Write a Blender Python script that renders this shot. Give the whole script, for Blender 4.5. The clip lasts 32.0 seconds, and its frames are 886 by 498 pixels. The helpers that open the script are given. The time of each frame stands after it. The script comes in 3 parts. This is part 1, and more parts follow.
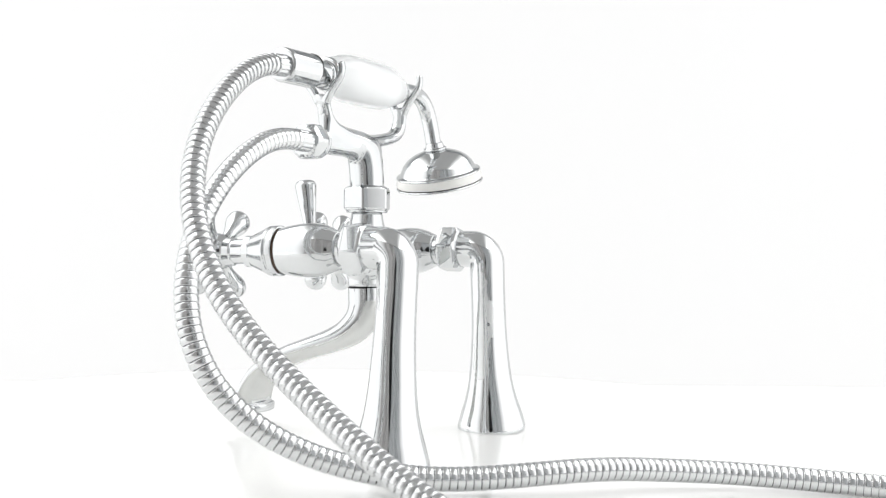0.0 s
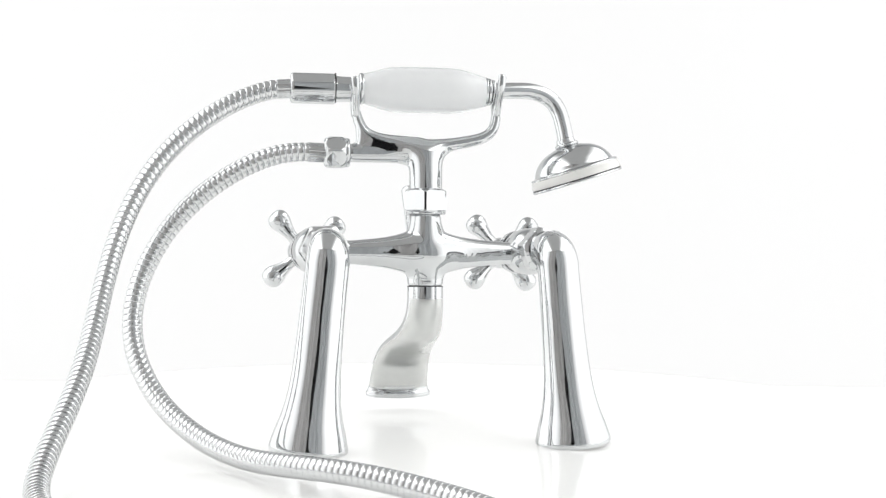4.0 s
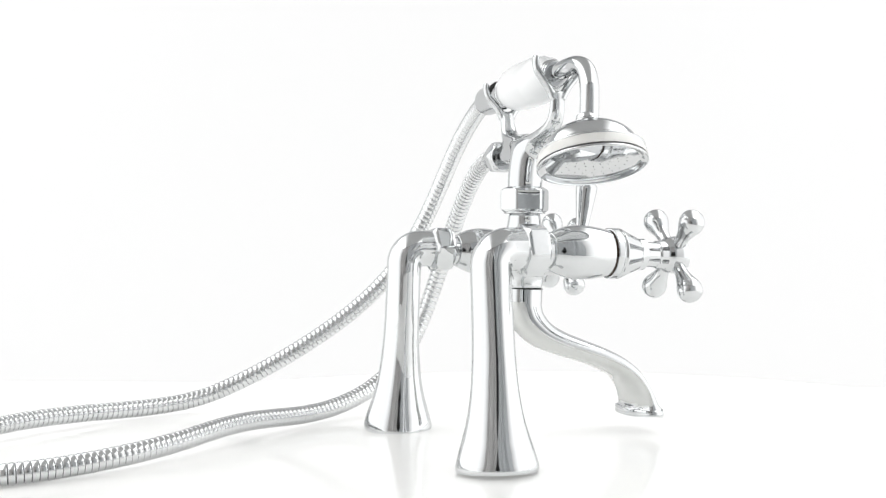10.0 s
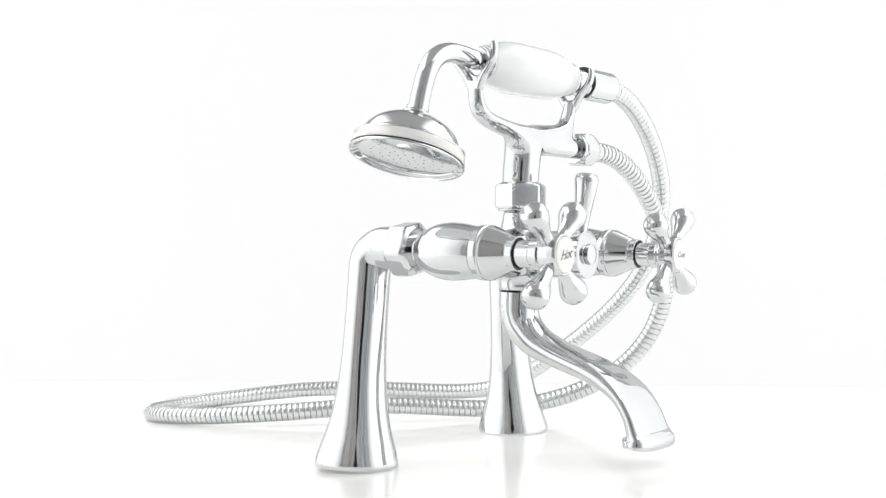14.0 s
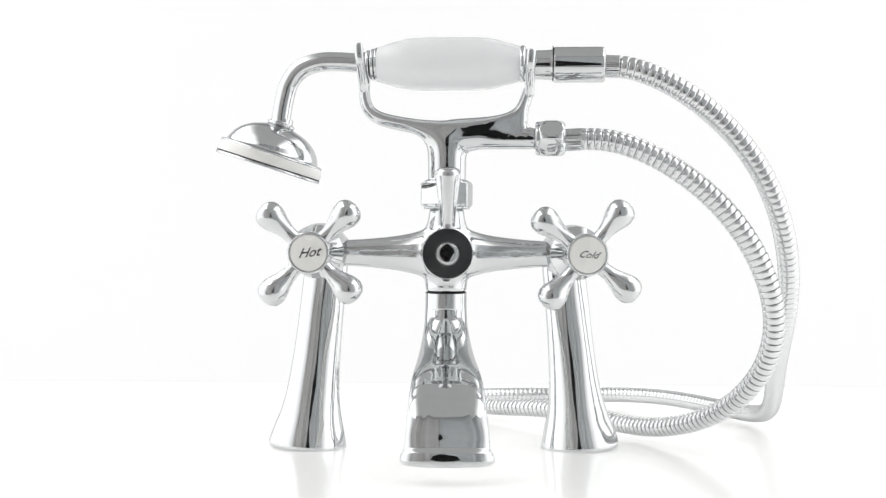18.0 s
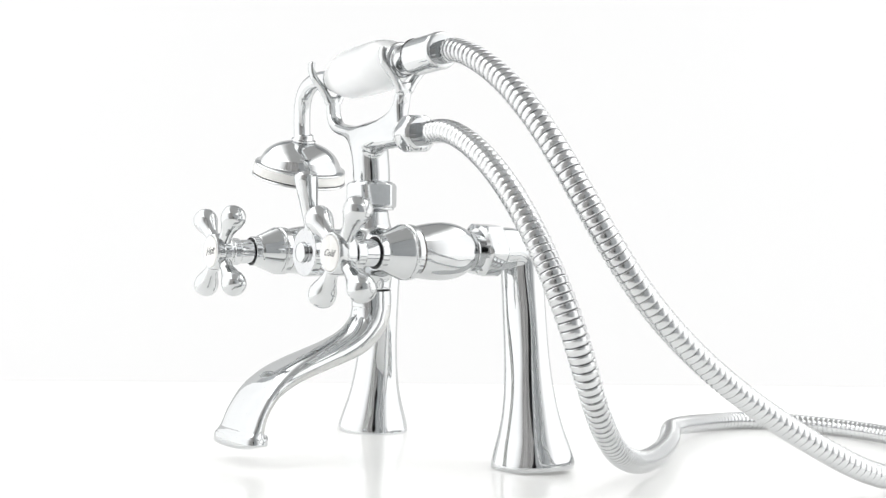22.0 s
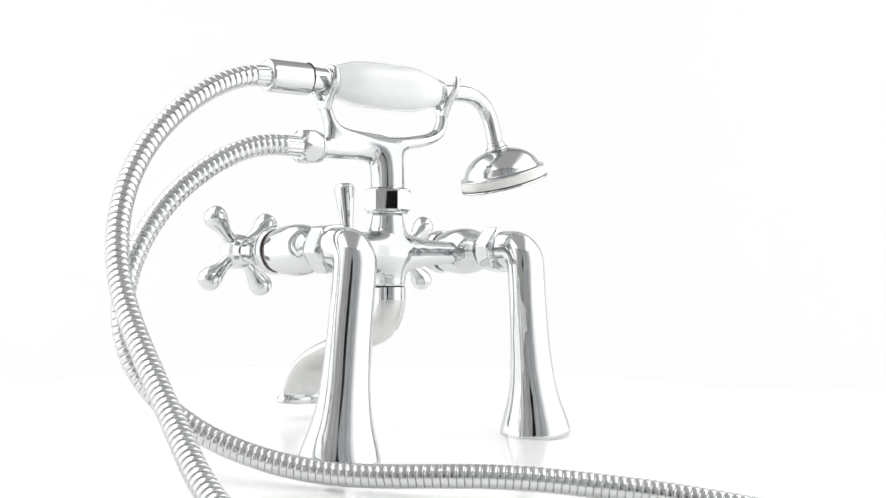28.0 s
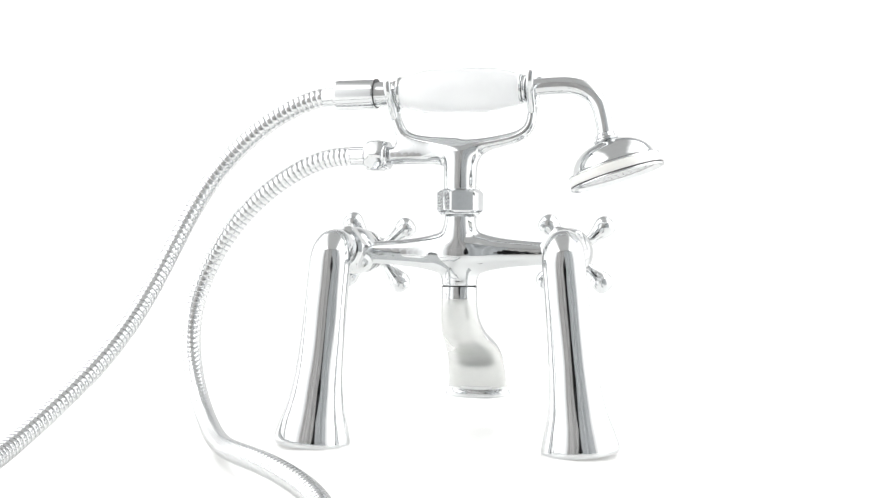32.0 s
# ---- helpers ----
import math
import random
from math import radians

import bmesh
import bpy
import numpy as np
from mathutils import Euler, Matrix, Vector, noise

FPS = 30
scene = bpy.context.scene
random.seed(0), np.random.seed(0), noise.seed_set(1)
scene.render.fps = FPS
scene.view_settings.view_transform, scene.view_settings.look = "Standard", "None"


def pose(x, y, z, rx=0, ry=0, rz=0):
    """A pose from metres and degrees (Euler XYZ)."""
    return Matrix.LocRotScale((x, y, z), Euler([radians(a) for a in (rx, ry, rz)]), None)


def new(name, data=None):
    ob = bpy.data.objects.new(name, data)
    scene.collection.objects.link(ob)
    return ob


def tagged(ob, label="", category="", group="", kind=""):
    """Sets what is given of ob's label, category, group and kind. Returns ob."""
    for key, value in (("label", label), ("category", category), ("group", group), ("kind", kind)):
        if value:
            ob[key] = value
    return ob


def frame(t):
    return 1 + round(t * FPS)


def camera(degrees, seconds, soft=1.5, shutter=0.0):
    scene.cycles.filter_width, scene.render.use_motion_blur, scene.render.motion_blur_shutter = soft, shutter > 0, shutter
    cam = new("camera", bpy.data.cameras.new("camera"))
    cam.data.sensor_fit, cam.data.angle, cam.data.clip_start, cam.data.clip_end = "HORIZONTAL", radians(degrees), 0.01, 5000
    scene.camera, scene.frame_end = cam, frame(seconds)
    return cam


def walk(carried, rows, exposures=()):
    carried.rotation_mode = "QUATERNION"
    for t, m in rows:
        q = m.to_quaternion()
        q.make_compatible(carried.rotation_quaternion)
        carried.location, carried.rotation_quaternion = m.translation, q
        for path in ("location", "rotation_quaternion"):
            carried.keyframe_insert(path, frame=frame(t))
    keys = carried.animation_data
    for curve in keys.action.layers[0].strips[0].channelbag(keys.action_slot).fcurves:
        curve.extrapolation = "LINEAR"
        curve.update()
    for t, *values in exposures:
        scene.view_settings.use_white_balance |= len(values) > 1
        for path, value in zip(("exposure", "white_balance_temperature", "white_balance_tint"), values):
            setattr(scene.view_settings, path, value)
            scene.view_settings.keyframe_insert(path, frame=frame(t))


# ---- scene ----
# The picture is one fixed shot: a turntable carries the tap, its shower and its hose.
cam = camera(40.77, 32.0, soft=1.3, shutter=0.6)
EYE = (-0.0015, -0.7872, 0.1298)
CAM_POSE = pose(*EYE, 90.015, 0, 0) @ pose(0, 0, 0, 0, 0, 0.419)
EXPOSURES = [(0, 0), (30.3, 0), (31.0, 0.1), (31.5, 0.2), (32.0, 0.33)]
walk(cam, [(0, CAM_POSE), (32, CAM_POSE)], EXPOSURES)
# the turntable's drift in degrees from its even rate, every two seconds
TURN_RATE = 13.68
DRIFT = (-1.7, -2.2, -2.55, -2.3, -2.4, -1.75, -0.8, -0.5, -0.75, -0.6, -0.1, -0.2, -0.9, -1.2, -1.1, -0.95, -1.15)
TILT = 0.034                                  # the table's fall towards the tap's back


# ---- light ----
world = bpy.data.worlds.new("studio")
world.use_nodes = True
world.node_tree.nodes["Background"].inputs["Color"].default_value = (1, 1, 1, 1)
world.node_tree.nodes["Background"].inputs["Strength"].default_value = 0.02
scene.world = world


# ---- materials ----
def material(name, color, rough, metal=0.0, bump=0.0, scale=400.0, vary=0.06, rough_vary=0.03, coat=0.0, edge=1.0):
    """A procedural surface: colour and roughness vary at two scales, with a fine relief."""
    m = bpy.data.materials.new(name)
    m.use_nodes = True
    nt = m.node_tree
    b = nt.nodes["Principled BSDF"]
    b.inputs["Metallic"].default_value = metal
    b.inputs["Specular Tint"].default_value = (edge, edge, edge, 1)
    b.inputs["Coat Weight"].default_value = coat
    b.inputs["Coat Roughness"].default_value = 0.06
    co = nt.nodes.new("ShaderNodeTexCoord")
    n1 = nt.nodes.new("ShaderNodeTexNoise")
    n2 = nt.nodes.new("ShaderNodeTexNoise")
    n1.inputs["Scale"].default_value, n2.inputs["Scale"].default_value = scale, scale / 14
    n1.inputs["Detail"].default_value, n2.inputs["Detail"].default_value = 2, 3
    mix = nt.nodes.new("ShaderNodeMath")
    mix.operation = "MULTIPLY"
    for n in (n1, n2):
        nt.links.new(co.outputs["Object"], n.inputs["Vector"])
    nt.links.new(n1.outputs["Fac"], mix.inputs[0])
    nt.links.new(n2.outputs["Fac"], mix.inputs[1])
    ramp = nt.nodes.new("ShaderNodeMapRange")
    ramp.inputs["From Min"].default_value, ramp.inputs["From Max"].default_value = 0.1, 0.45
    ramp.inputs["To Min"].default_value, ramp.inputs["To Max"].default_value = 1 - vary, 1.0
    nt.links.new(mix.outputs[0], ramp.inputs["Value"])
    tint = nt.nodes.new("ShaderNodeVectorMath")
    tint.operation = "SCALE"
    tint.inputs[0].default_value = color
    nt.links.new(ramp.outputs["Result"], tint.inputs["Scale"])
    nt.links.new(tint.outputs["Vector"], b.inputs["Base Color"])
    rr = nt.nodes.new("ShaderNodeMapRange")
    rr.inputs["From Min"].default_value, rr.inputs["From Max"].default_value = 0.3, 0.7
    rr.inputs["To Min"].default_value, rr.inputs["To Max"].default_value = rough, rough + rough_vary
    nt.links.new(n2.outputs["Fac"], rr.inputs["Value"])
    nt.links.new(rr.outputs["Result"], b.inputs["Roughness"])
    if bump:
        bp = nt.nodes.new("ShaderNodeBump")
        bp.inputs["Strength"].default_value, bp.inputs["Distance"].default_value = 1.0, bump
        nt.links.new(n1.outputs["Fac"], bp.inputs["Height"])
        nt.links.new(bp.outputs["Normal"], b.inputs["Normal"])
    return m


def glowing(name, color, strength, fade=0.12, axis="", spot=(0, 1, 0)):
    """Diffusion cloth with its light put in as emission, a little unevenly."""
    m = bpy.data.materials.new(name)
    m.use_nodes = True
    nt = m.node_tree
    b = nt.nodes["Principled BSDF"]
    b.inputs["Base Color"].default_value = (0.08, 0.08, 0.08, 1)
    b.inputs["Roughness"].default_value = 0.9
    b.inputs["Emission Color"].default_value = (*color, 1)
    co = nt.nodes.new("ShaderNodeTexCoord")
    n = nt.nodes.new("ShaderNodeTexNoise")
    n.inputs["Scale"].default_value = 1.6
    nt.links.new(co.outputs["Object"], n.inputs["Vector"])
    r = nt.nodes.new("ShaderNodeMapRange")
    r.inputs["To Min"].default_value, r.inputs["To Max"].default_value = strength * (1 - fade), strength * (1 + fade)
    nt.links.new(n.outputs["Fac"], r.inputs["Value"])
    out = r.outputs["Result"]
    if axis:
        # the emission fades along one axis, in place of lamps outside
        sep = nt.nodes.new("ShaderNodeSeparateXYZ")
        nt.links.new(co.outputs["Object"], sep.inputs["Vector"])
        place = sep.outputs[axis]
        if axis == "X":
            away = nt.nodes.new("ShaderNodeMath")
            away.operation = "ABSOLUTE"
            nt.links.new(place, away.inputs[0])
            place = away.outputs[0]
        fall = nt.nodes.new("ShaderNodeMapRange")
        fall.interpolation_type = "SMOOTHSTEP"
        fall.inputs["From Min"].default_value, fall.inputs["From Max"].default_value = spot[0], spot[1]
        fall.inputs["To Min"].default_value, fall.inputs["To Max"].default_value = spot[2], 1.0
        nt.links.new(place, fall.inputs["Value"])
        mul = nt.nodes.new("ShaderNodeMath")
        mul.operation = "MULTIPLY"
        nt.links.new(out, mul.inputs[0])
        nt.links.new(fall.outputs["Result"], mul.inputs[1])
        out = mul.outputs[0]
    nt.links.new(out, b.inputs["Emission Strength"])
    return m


CHROME = material("polished_chrome", (0.655, 0.668, 0.674), 0.008, 1.0, 0.000003, 260, 0.03, 0.012, edge=0.75)
CHROME_CAST = material("cast_chrome", (0.645, 0.659, 0.665), 0.012, 1.0, 0.00007, 80, 0.04, 0.015, edge=0.72)
CHROME_LEG = material("hand_polished_chrome", (0.67, 0.682, 0.688), 0.012, 1.0, 0.00006, 60, 0.04, 0.015, edge=0.86)
CHROME_HOSE = material("hose_chrome", (0.73, 0.74, 0.745), 0.11, 1.0, 0.000008, 900, 0.10, 0.08, edge=0.6)
CHROME_DULL = material("unbuffed_chrome", (0.72, 0.73, 0.715), 0.15, 0.55, 0.00002, 200, 0.05, 0.05, edge=0.7)
GROOVE = material("dull_steel", (0.30, 0.30, 0.305), 0.42, 0.7, 0.00001, 700, 0.2)
SATIN = material("satin_chrome", (0.72, 0.73, 0.735), 0.03, 1.0, 0.000006, 300, 0.04, 0.05, edge=0.7)
SATIN_FACE = material("turned_chrome", (0.63, 0.64, 0.65), 0.10, 1.0, 0.0, 600, 0.05, 0.02, edge=0.7)
turned = SATIN_FACE.node_tree.nodes["Principled BSDF"]      # lathe marks run round the face
turned.inputs["Anisotropic"].default_value = 0.85
round_about = SATIN_FACE.node_tree.nodes.new("ShaderNodeTangent")
round_about.direction_type, round_about.axis = "RADIAL", "Y"
SATIN_FACE.node_tree.links.new(round_about.outputs["Tangent"], turned.inputs["Tangent"])
CERAMIC = material("white_ceramic", (0.91, 0.925, 0.932), 0.22, 0.0, 0.000004, 120, 0.03, 0.06, coat=0.6)
ENAMEL = material("cream_enamel", (0.90, 0.895, 0.865), 0.25, 0.0, 0.000003, 300, 0.03, 0.05, coat=1.0)
INK = material("black_enamel_ink", (0.02, 0.02, 0.022), 0.35, 0.0, 0.0, 500, 0.2)
RUBBER = material("brown_rubber", (0.09, 0.05, 0.03), 0.6, 0.0, 0.00001, 600, 0.3)
DARK = material("dark_opening", (0.03, 0.03, 0.03), 0.5, 0.0, 0.0, 500, 0.2)
TABLE = material("glowing_white_acrylic", (0.945, 0.945, 0.938), 0.09, 0.0, 0.000004, 60, 0.015, 0.05)
TABLE_GLOW = TABLE.node_tree.nodes["Principled BSDF"]      # faint emission added to the acrylic to thin out its shadows
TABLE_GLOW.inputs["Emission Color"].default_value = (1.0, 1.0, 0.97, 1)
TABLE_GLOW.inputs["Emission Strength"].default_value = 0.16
CLOTH = material("warm_white_tent_cloth", (0.46, 0.45, 0.445), 0.9, 0.0, 0.0002, 110, 0.15)
CLOTH_PALE = material("white_tent_cloth", (0.48, 0.495, 0.505), 0.9, 0.0, 0.0002, 110, 0.15)
DARK_WALL = material("dark_studio_wall", (0.18, 0.18, 0.185), 0.9, 0.0, 0.0005, 40, 0.3)
BLACK_BODY = material("black_camera_plastic", (0.015, 0.015, 0.016), 0.5, 0.0, 0.0001, 900, 0.3)
LENS = material("lens_glass", (0.02, 0.02, 0.03), 0.05, 0.0, 0.0, 100, 0.1, coat=1.0)
# cloth emission stands in for unseen lamps outside the tent
BACK_GLOW = glowing("glowing_backdrop", (1.0, 1.0, 1.0), 0.884, 0.006)
SIDE_GLOW = glowing("glowing_side_cloth", (1.0, 1.0, 1.0), 1.44, 0.12, "Y", (-0.80, -0.46, 0.07))
ROOF_GLOW = glowing("glowing_roof_cloth", (1.0, 1.0, 0.99), 2.8, 0.15, "X", (0.26, 0.60, 0.15))


# ---- mesh helpers ----
def mesh_of(name, bm, mat, smooth=True):
    me = bpy.data.meshes.new(name)
    bmesh.ops.recalc_face_normals(bm, faces=bm.faces)
    bm.to_mesh(me)
    bm.free()
    for p in me.polygons:
        p.use_smooth = smooth
    me.materials.append(mat)
    return me


def part(name, bm, mat, parent, label="", smooth=True, sharp=35):
    """Links a bmesh as one mesh object under a thing or under a part."""
    me = mesh_of(name, bm, mat, smooth)
    if smooth and sharp:
        me.set_sharp_from_angle(angle=radians(sharp))
    ob = new(name, me)
    ob.parent = parent
    if smooth and 0 < sharp < 40:
        # large faces keep their true normals beside small rounded edges
        w = ob.modifiers.new("normals", "WEIGHTED_NORMAL")
        w.keep_sharp = True
    return tagged(ob, label)


def frames(path):
    """Points of a path with a turning frame (tangent, side, up) carried along it."""
    pts = [Vector(p) for p in path]
    tans = [(pts[min(i + 1, len(pts) - 1)] - pts[max(i - 1, 0)]).normalized() for i in range(len(pts))]
    lead = Vector((1, 0, 0)) if abs(tans[0].x) < 0.9 else Vector((0, 0, 1))
    side = (lead - tans[0] * lead.dot(tans[0])).normalized()
    out = []
    for p, t in zip(pts, tans):
        side = (side - t * side.dot(t)).normalized()
        out.append((p, t, side, t.cross(side)))
    return out


def sweep(bm, path, radii, seg=32, cap=True, keel=False):
    """A tube of changing oval section along a path; a radius is a number or (side, up)."""
    rings = []
    for (p, t, s, u), r in zip(frames(path), radii):
        a, b, e = (r, r, 2) if isinstance(r, (int, float)) else (*r, 2)[:3]
        ring = []
        for k in range(seg):
            c, d = math.cos(2 * math.pi * k / seg), math.sin(2 * math.pi * k / seg)
            g, h = e, b
            if keel and e > 2:      # flat top, rounded keel below
                w = min(1, (e - 2) / 1.2)
                g, h = (e, b * (1 - 0.2 * w)) if d > 0 else (2 + 0.15 * w, b * (1 + 0.2 * w))
            ring.append(bm.verts.new(p + s * a * math.copysign(abs(c) ** (2 / g), c) + u * h * math.copysign(abs(d) ** (2 / g), d)))
        rings.append(ring)
    for A, B in zip(rings, rings[1:]):
        for k in range(seg):
            bm.faces.new((A[k], A[(k + 1) % seg], B[(k + 1) % seg], B[k]))
    if cap:
        bm.faces.new(list(reversed(rings[0])))
        bm.faces.new(rings[-1])
    return bm


def lathe(bm, profile, m=None, seg=48, cap=True):
    """Turns (height, radius) pairs about z, then moves them by m."""
    m = m or Matrix()
    rings = []
    for h, r in profile:
        r = max(r, 0.00005)
        rings.append([bm.verts.new(m @ Vector((r * math.cos(2 * math.pi * k / seg), r * math.sin(2 * math.pi * k / seg), h))) for k in range(seg)])
    for A, B in zip(rings, rings[1:]):
        for k in range(seg):
            bm.faces.new((A[k], A[(k + 1) % seg], B[(k + 1) % seg], B[k]))
    if cap:
        bm.faces.new(list(reversed(rings[0])))
        bm.faces.new(rings[-1])
    return bm


def spline(points, n, cols=None):
    """A smooth curve (Catmull-Rom) through points of any width, n steps a span."""
    P = [np.array(p, float) for p in points]
    P = [2 * P[0] - P[1], *P, 2 * P[-1] - P[-2]]
    out = []
    for i in range(1, len(P) - 2):
        for k in range(n):
            t = k / n
            out.append(0.5 * (2 * P[i] + (P[i + 1] - P[i - 1]) * t + (2 * P[i - 1] - 5 * P[i] + 4 * P[i + 1] - P[i + 2]) * t * t + (3 * P[i] - P[i - 1] - 3 * P[i + 1] + P[i + 2]) * t ** 3))
    out.append(P[-2])
    return out


def round_profile(pairs, n=5):
    """Softens the corners of a lathe profile."""
    P = [np.array(p, float) for p in pairs]
    out = [P[0]]
    for a, b, c in zip(P, P[1:], P[2:]):
        k = min(0.0007, 0.45 * np.linalg.norm(b - a), 0.45 * np.linalg.norm(c - b))
        p = b + (a - b) / max(np.linalg.norm(a - b), 1e-9) * k
        q = b + (c - b) / max(np.linalg.norm(c - b), 1e-9) * k
        for i in range(n):
            t = i / (n - 1)
            out.append((1 - t) ** 2 * p + 2 * t * (1 - t) * b + t * t * q)
    out.append(P[-1])
    return out


def hexnut(bm, radius, length, m, bevel=0.0012, collar=0.93, crown=0.06):
    """A six-sided nut along z with turned-down ends."""
    prof = [(-0.0014, collar * 0.80), (-0.0002, collar * 0.95), (0.0005, collar), (bevel, 0.985), (bevel * 1.6, 1.0), (length - bevel * 1.6, 1.0), (length - bevel, 0.985), (length - 0.0005, collar), (length + 0.0002, collar * 0.95), (length + 0.0014, collar * 0.80)]
    rings = []
    seg = 120
    for h, f in prof:
        ring = []
        for k in range(seg):
            a = 2 * math.pi * k / seg
            b = (a % (math.pi / 3)) - math.pi / 6
            rh = radius * math.cos(math.pi / 6) / math.cos(b)
            rh = min((1 - crown) * rh + crown * radius * 0.945, radius * 0.972)
            r = rh * 1.0 if f == 1.0 else min(rh * (1 - 0.25 * (1 - f)), radius * f)
            ring.append(bm.verts.new(m @ Vector((r * math.cos(a), r * math.sin(a), h))))
        rings.append(ring)
    for A, B in zip(rings, rings[1:]):
        for k in range(seg):
            bm.faces.new((A[k], A[(k + 1) % seg], B[(k + 1) % seg], B[k]))
    bm.faces.new(list(reversed(rings[0])))
    bm.faces.new(rings[-1])
    return bm


def box(bm, x0, x1, y0, y1, z0, z1, bevel=0.0):
    r = bmesh.ops.create_cube(bm, size=1, matrix=Matrix.Translation(((x0 + x1) / 2, (y0 + y1) / 2, (z0 + z1) / 2)) @ Matrix.Diagonal((x1 - x0, y1 - y0, z1 - z0, 1)))
    if bevel:
        edges = list({e for v in r["verts"] for e in v.link_edges})
        bmesh.ops.bevel(bm, geom=edges, offset=bevel, segments=3, affect="EDGES", profile=0.5)
    return bm


def fuse(ob, voxel, times):
    """One casting: overlapping bodies become one skin with soft fillets."""
    r = ob.modifiers.new("skin", "REMESH")
    r.mode, r.voxel_size, r.use_smooth_shade = "VOXEL", voxel, True
    s = ob.modifiers.new("fillet", "SMOOTH")
    s.factor, s.iterations = 0.5, times


def along_y(x, y, z):
    """Local z points to the tap's front (-y)."""
    return Matrix.Translation((x, y, z)) @ Matrix.Rotation(radians(90), 4, "X")


# ---- the place ----
def structure(name, bm, mat, label, smooth=False):
    return tagged(new(name, mesh_of(name, bm, mat, smooth)), label, kind="structure")


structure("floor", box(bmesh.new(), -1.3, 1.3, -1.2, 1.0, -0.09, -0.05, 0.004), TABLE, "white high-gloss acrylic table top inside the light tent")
structure("backdrop", box(bmesh.new(), -0.85, 0.85, 0.80, 0.803, -0.05, 0.62), BACK_GLOW, "plain white cloth backdrop with added glow up to pure white")
structure("wall_tent_back", box(bmesh.new(), -0.85, 0.85, 0.80, 0.803, 0.62, 0.95), CLOTH_PALE, "upper back cloth of the white light tent")


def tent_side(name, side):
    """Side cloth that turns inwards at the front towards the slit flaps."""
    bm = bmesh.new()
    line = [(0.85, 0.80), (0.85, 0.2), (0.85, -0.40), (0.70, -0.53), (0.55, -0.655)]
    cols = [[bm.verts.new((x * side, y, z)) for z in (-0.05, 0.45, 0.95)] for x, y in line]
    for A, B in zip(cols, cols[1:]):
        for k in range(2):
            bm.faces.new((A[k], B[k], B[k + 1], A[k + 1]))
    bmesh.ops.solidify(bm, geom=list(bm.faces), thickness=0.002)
    structure(name, bm, SIDE_GLOW, "side cloth of the light tent with added glow, dimmer towards the front")


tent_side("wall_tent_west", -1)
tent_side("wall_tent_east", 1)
# roof glow is added to brighten the table, kept low over the tap
structure("ceiling", box(bmesh.new(), -0.853, 0.853, -0.76, 0.803, 0.95, 0.953), ROOF_GLOW, "white cloth roof of the light tent with added glow, dim along the middle")


def tent_front(side, mat, label):
    """Front cloth hanging in folds and pulled out to the lens, with the tall slit through which the camera looks."""
    bm = bmesh.new()
    rng = random.Random(4)
    waves = [(rng.uniform(0.012, 0.02), rng.uniform(24, 46), rng.uniform(0, 6.3)) for k in range(3)]
    half, low, mid, top = 0.085, 0.0, 0.13, 0.52
    xs = sorted({round(-0.55 + 0.01 * k, 4) for k in range(111)} | {-half, 0.0, half})
    xs = [x for x in xs if x * side >= 0]

    def at(x, z):
        fold = sum(a * math.sin(f * x + p + 1.2 * z) for a, f, p in waves) * min(1, (0.55 - abs(x)) / 0.1) * min(1, 0.25 + 3 * abs(x))
        return bm.verts.new((x, -0.60 - 0.155 * (1 - abs(x) / 0.85) + fold, z))

    for sheet in range(2):
        cols = []
        for x in xs:
            f = min(1, abs(x) / half)
            z0, z1 = ((-0.05, low + (mid - low) * f), (top + (mid - top) * f, 0.95))[sheet]
            cols.append([at(x, z0 + (z1 - z0) * k / 8) for k in range(9)])
        for A, B in zip(cols, cols[1:]):
            for k in range(8):
                bm.faces.new((A[k], B[k], B[k + 1], A[k + 1]))
    bmesh.ops.remove_doubles(bm, verts=bm.verts, dist=0.0003)
    bmesh.ops.solidify(bm, geom=list(bm.faces), thickness=0.002)
    structure("wall_tent_front", bm, mat, label, True)


tent_front(-1, CLOTH, "folded warm white front flap of the light tent beside the slit")
tent_front(1, CLOTH_PALE, "folded white front flap of the light tent beside the slit")
for name, dims in (("wall_front", (-2.4, 2.4, -2.2, -2.15, -0.8, 2.4)), ("wall_west", (-2.4, -2.35, -2.15, 1.5, -0.8, 2.4)), ("wall_east", (2.35, 2.4, -2.15, 1.5, -0.8, 2.4)), ("wall_back", (-2.4, 2.4, 1.5, 1.55, -0.8, 2.4))):
    structure(name, box(bmesh.new(), *dims), DARK_WALL, "plain dark studio wall outside the tent")
structure("ceiling_room", box(bmesh.new(), -2.4, 2.4, -2.2, 1.55, 2.4, 2.45), DARK_WALL, "plain dark studio ceiling")
structure("floor_room", box(bmesh.new(), -2.4, 2.4, -2.2, 1.55, -0.85, -0.8), DARK_WALL, "plain dark studio floor")

turntable = tagged(new("turntable"), "round white acrylic turntable under the tap with a faint added glow", "turntable")
LEAN = Matrix.Rotation(-math.atan(TILT), 4, "X")


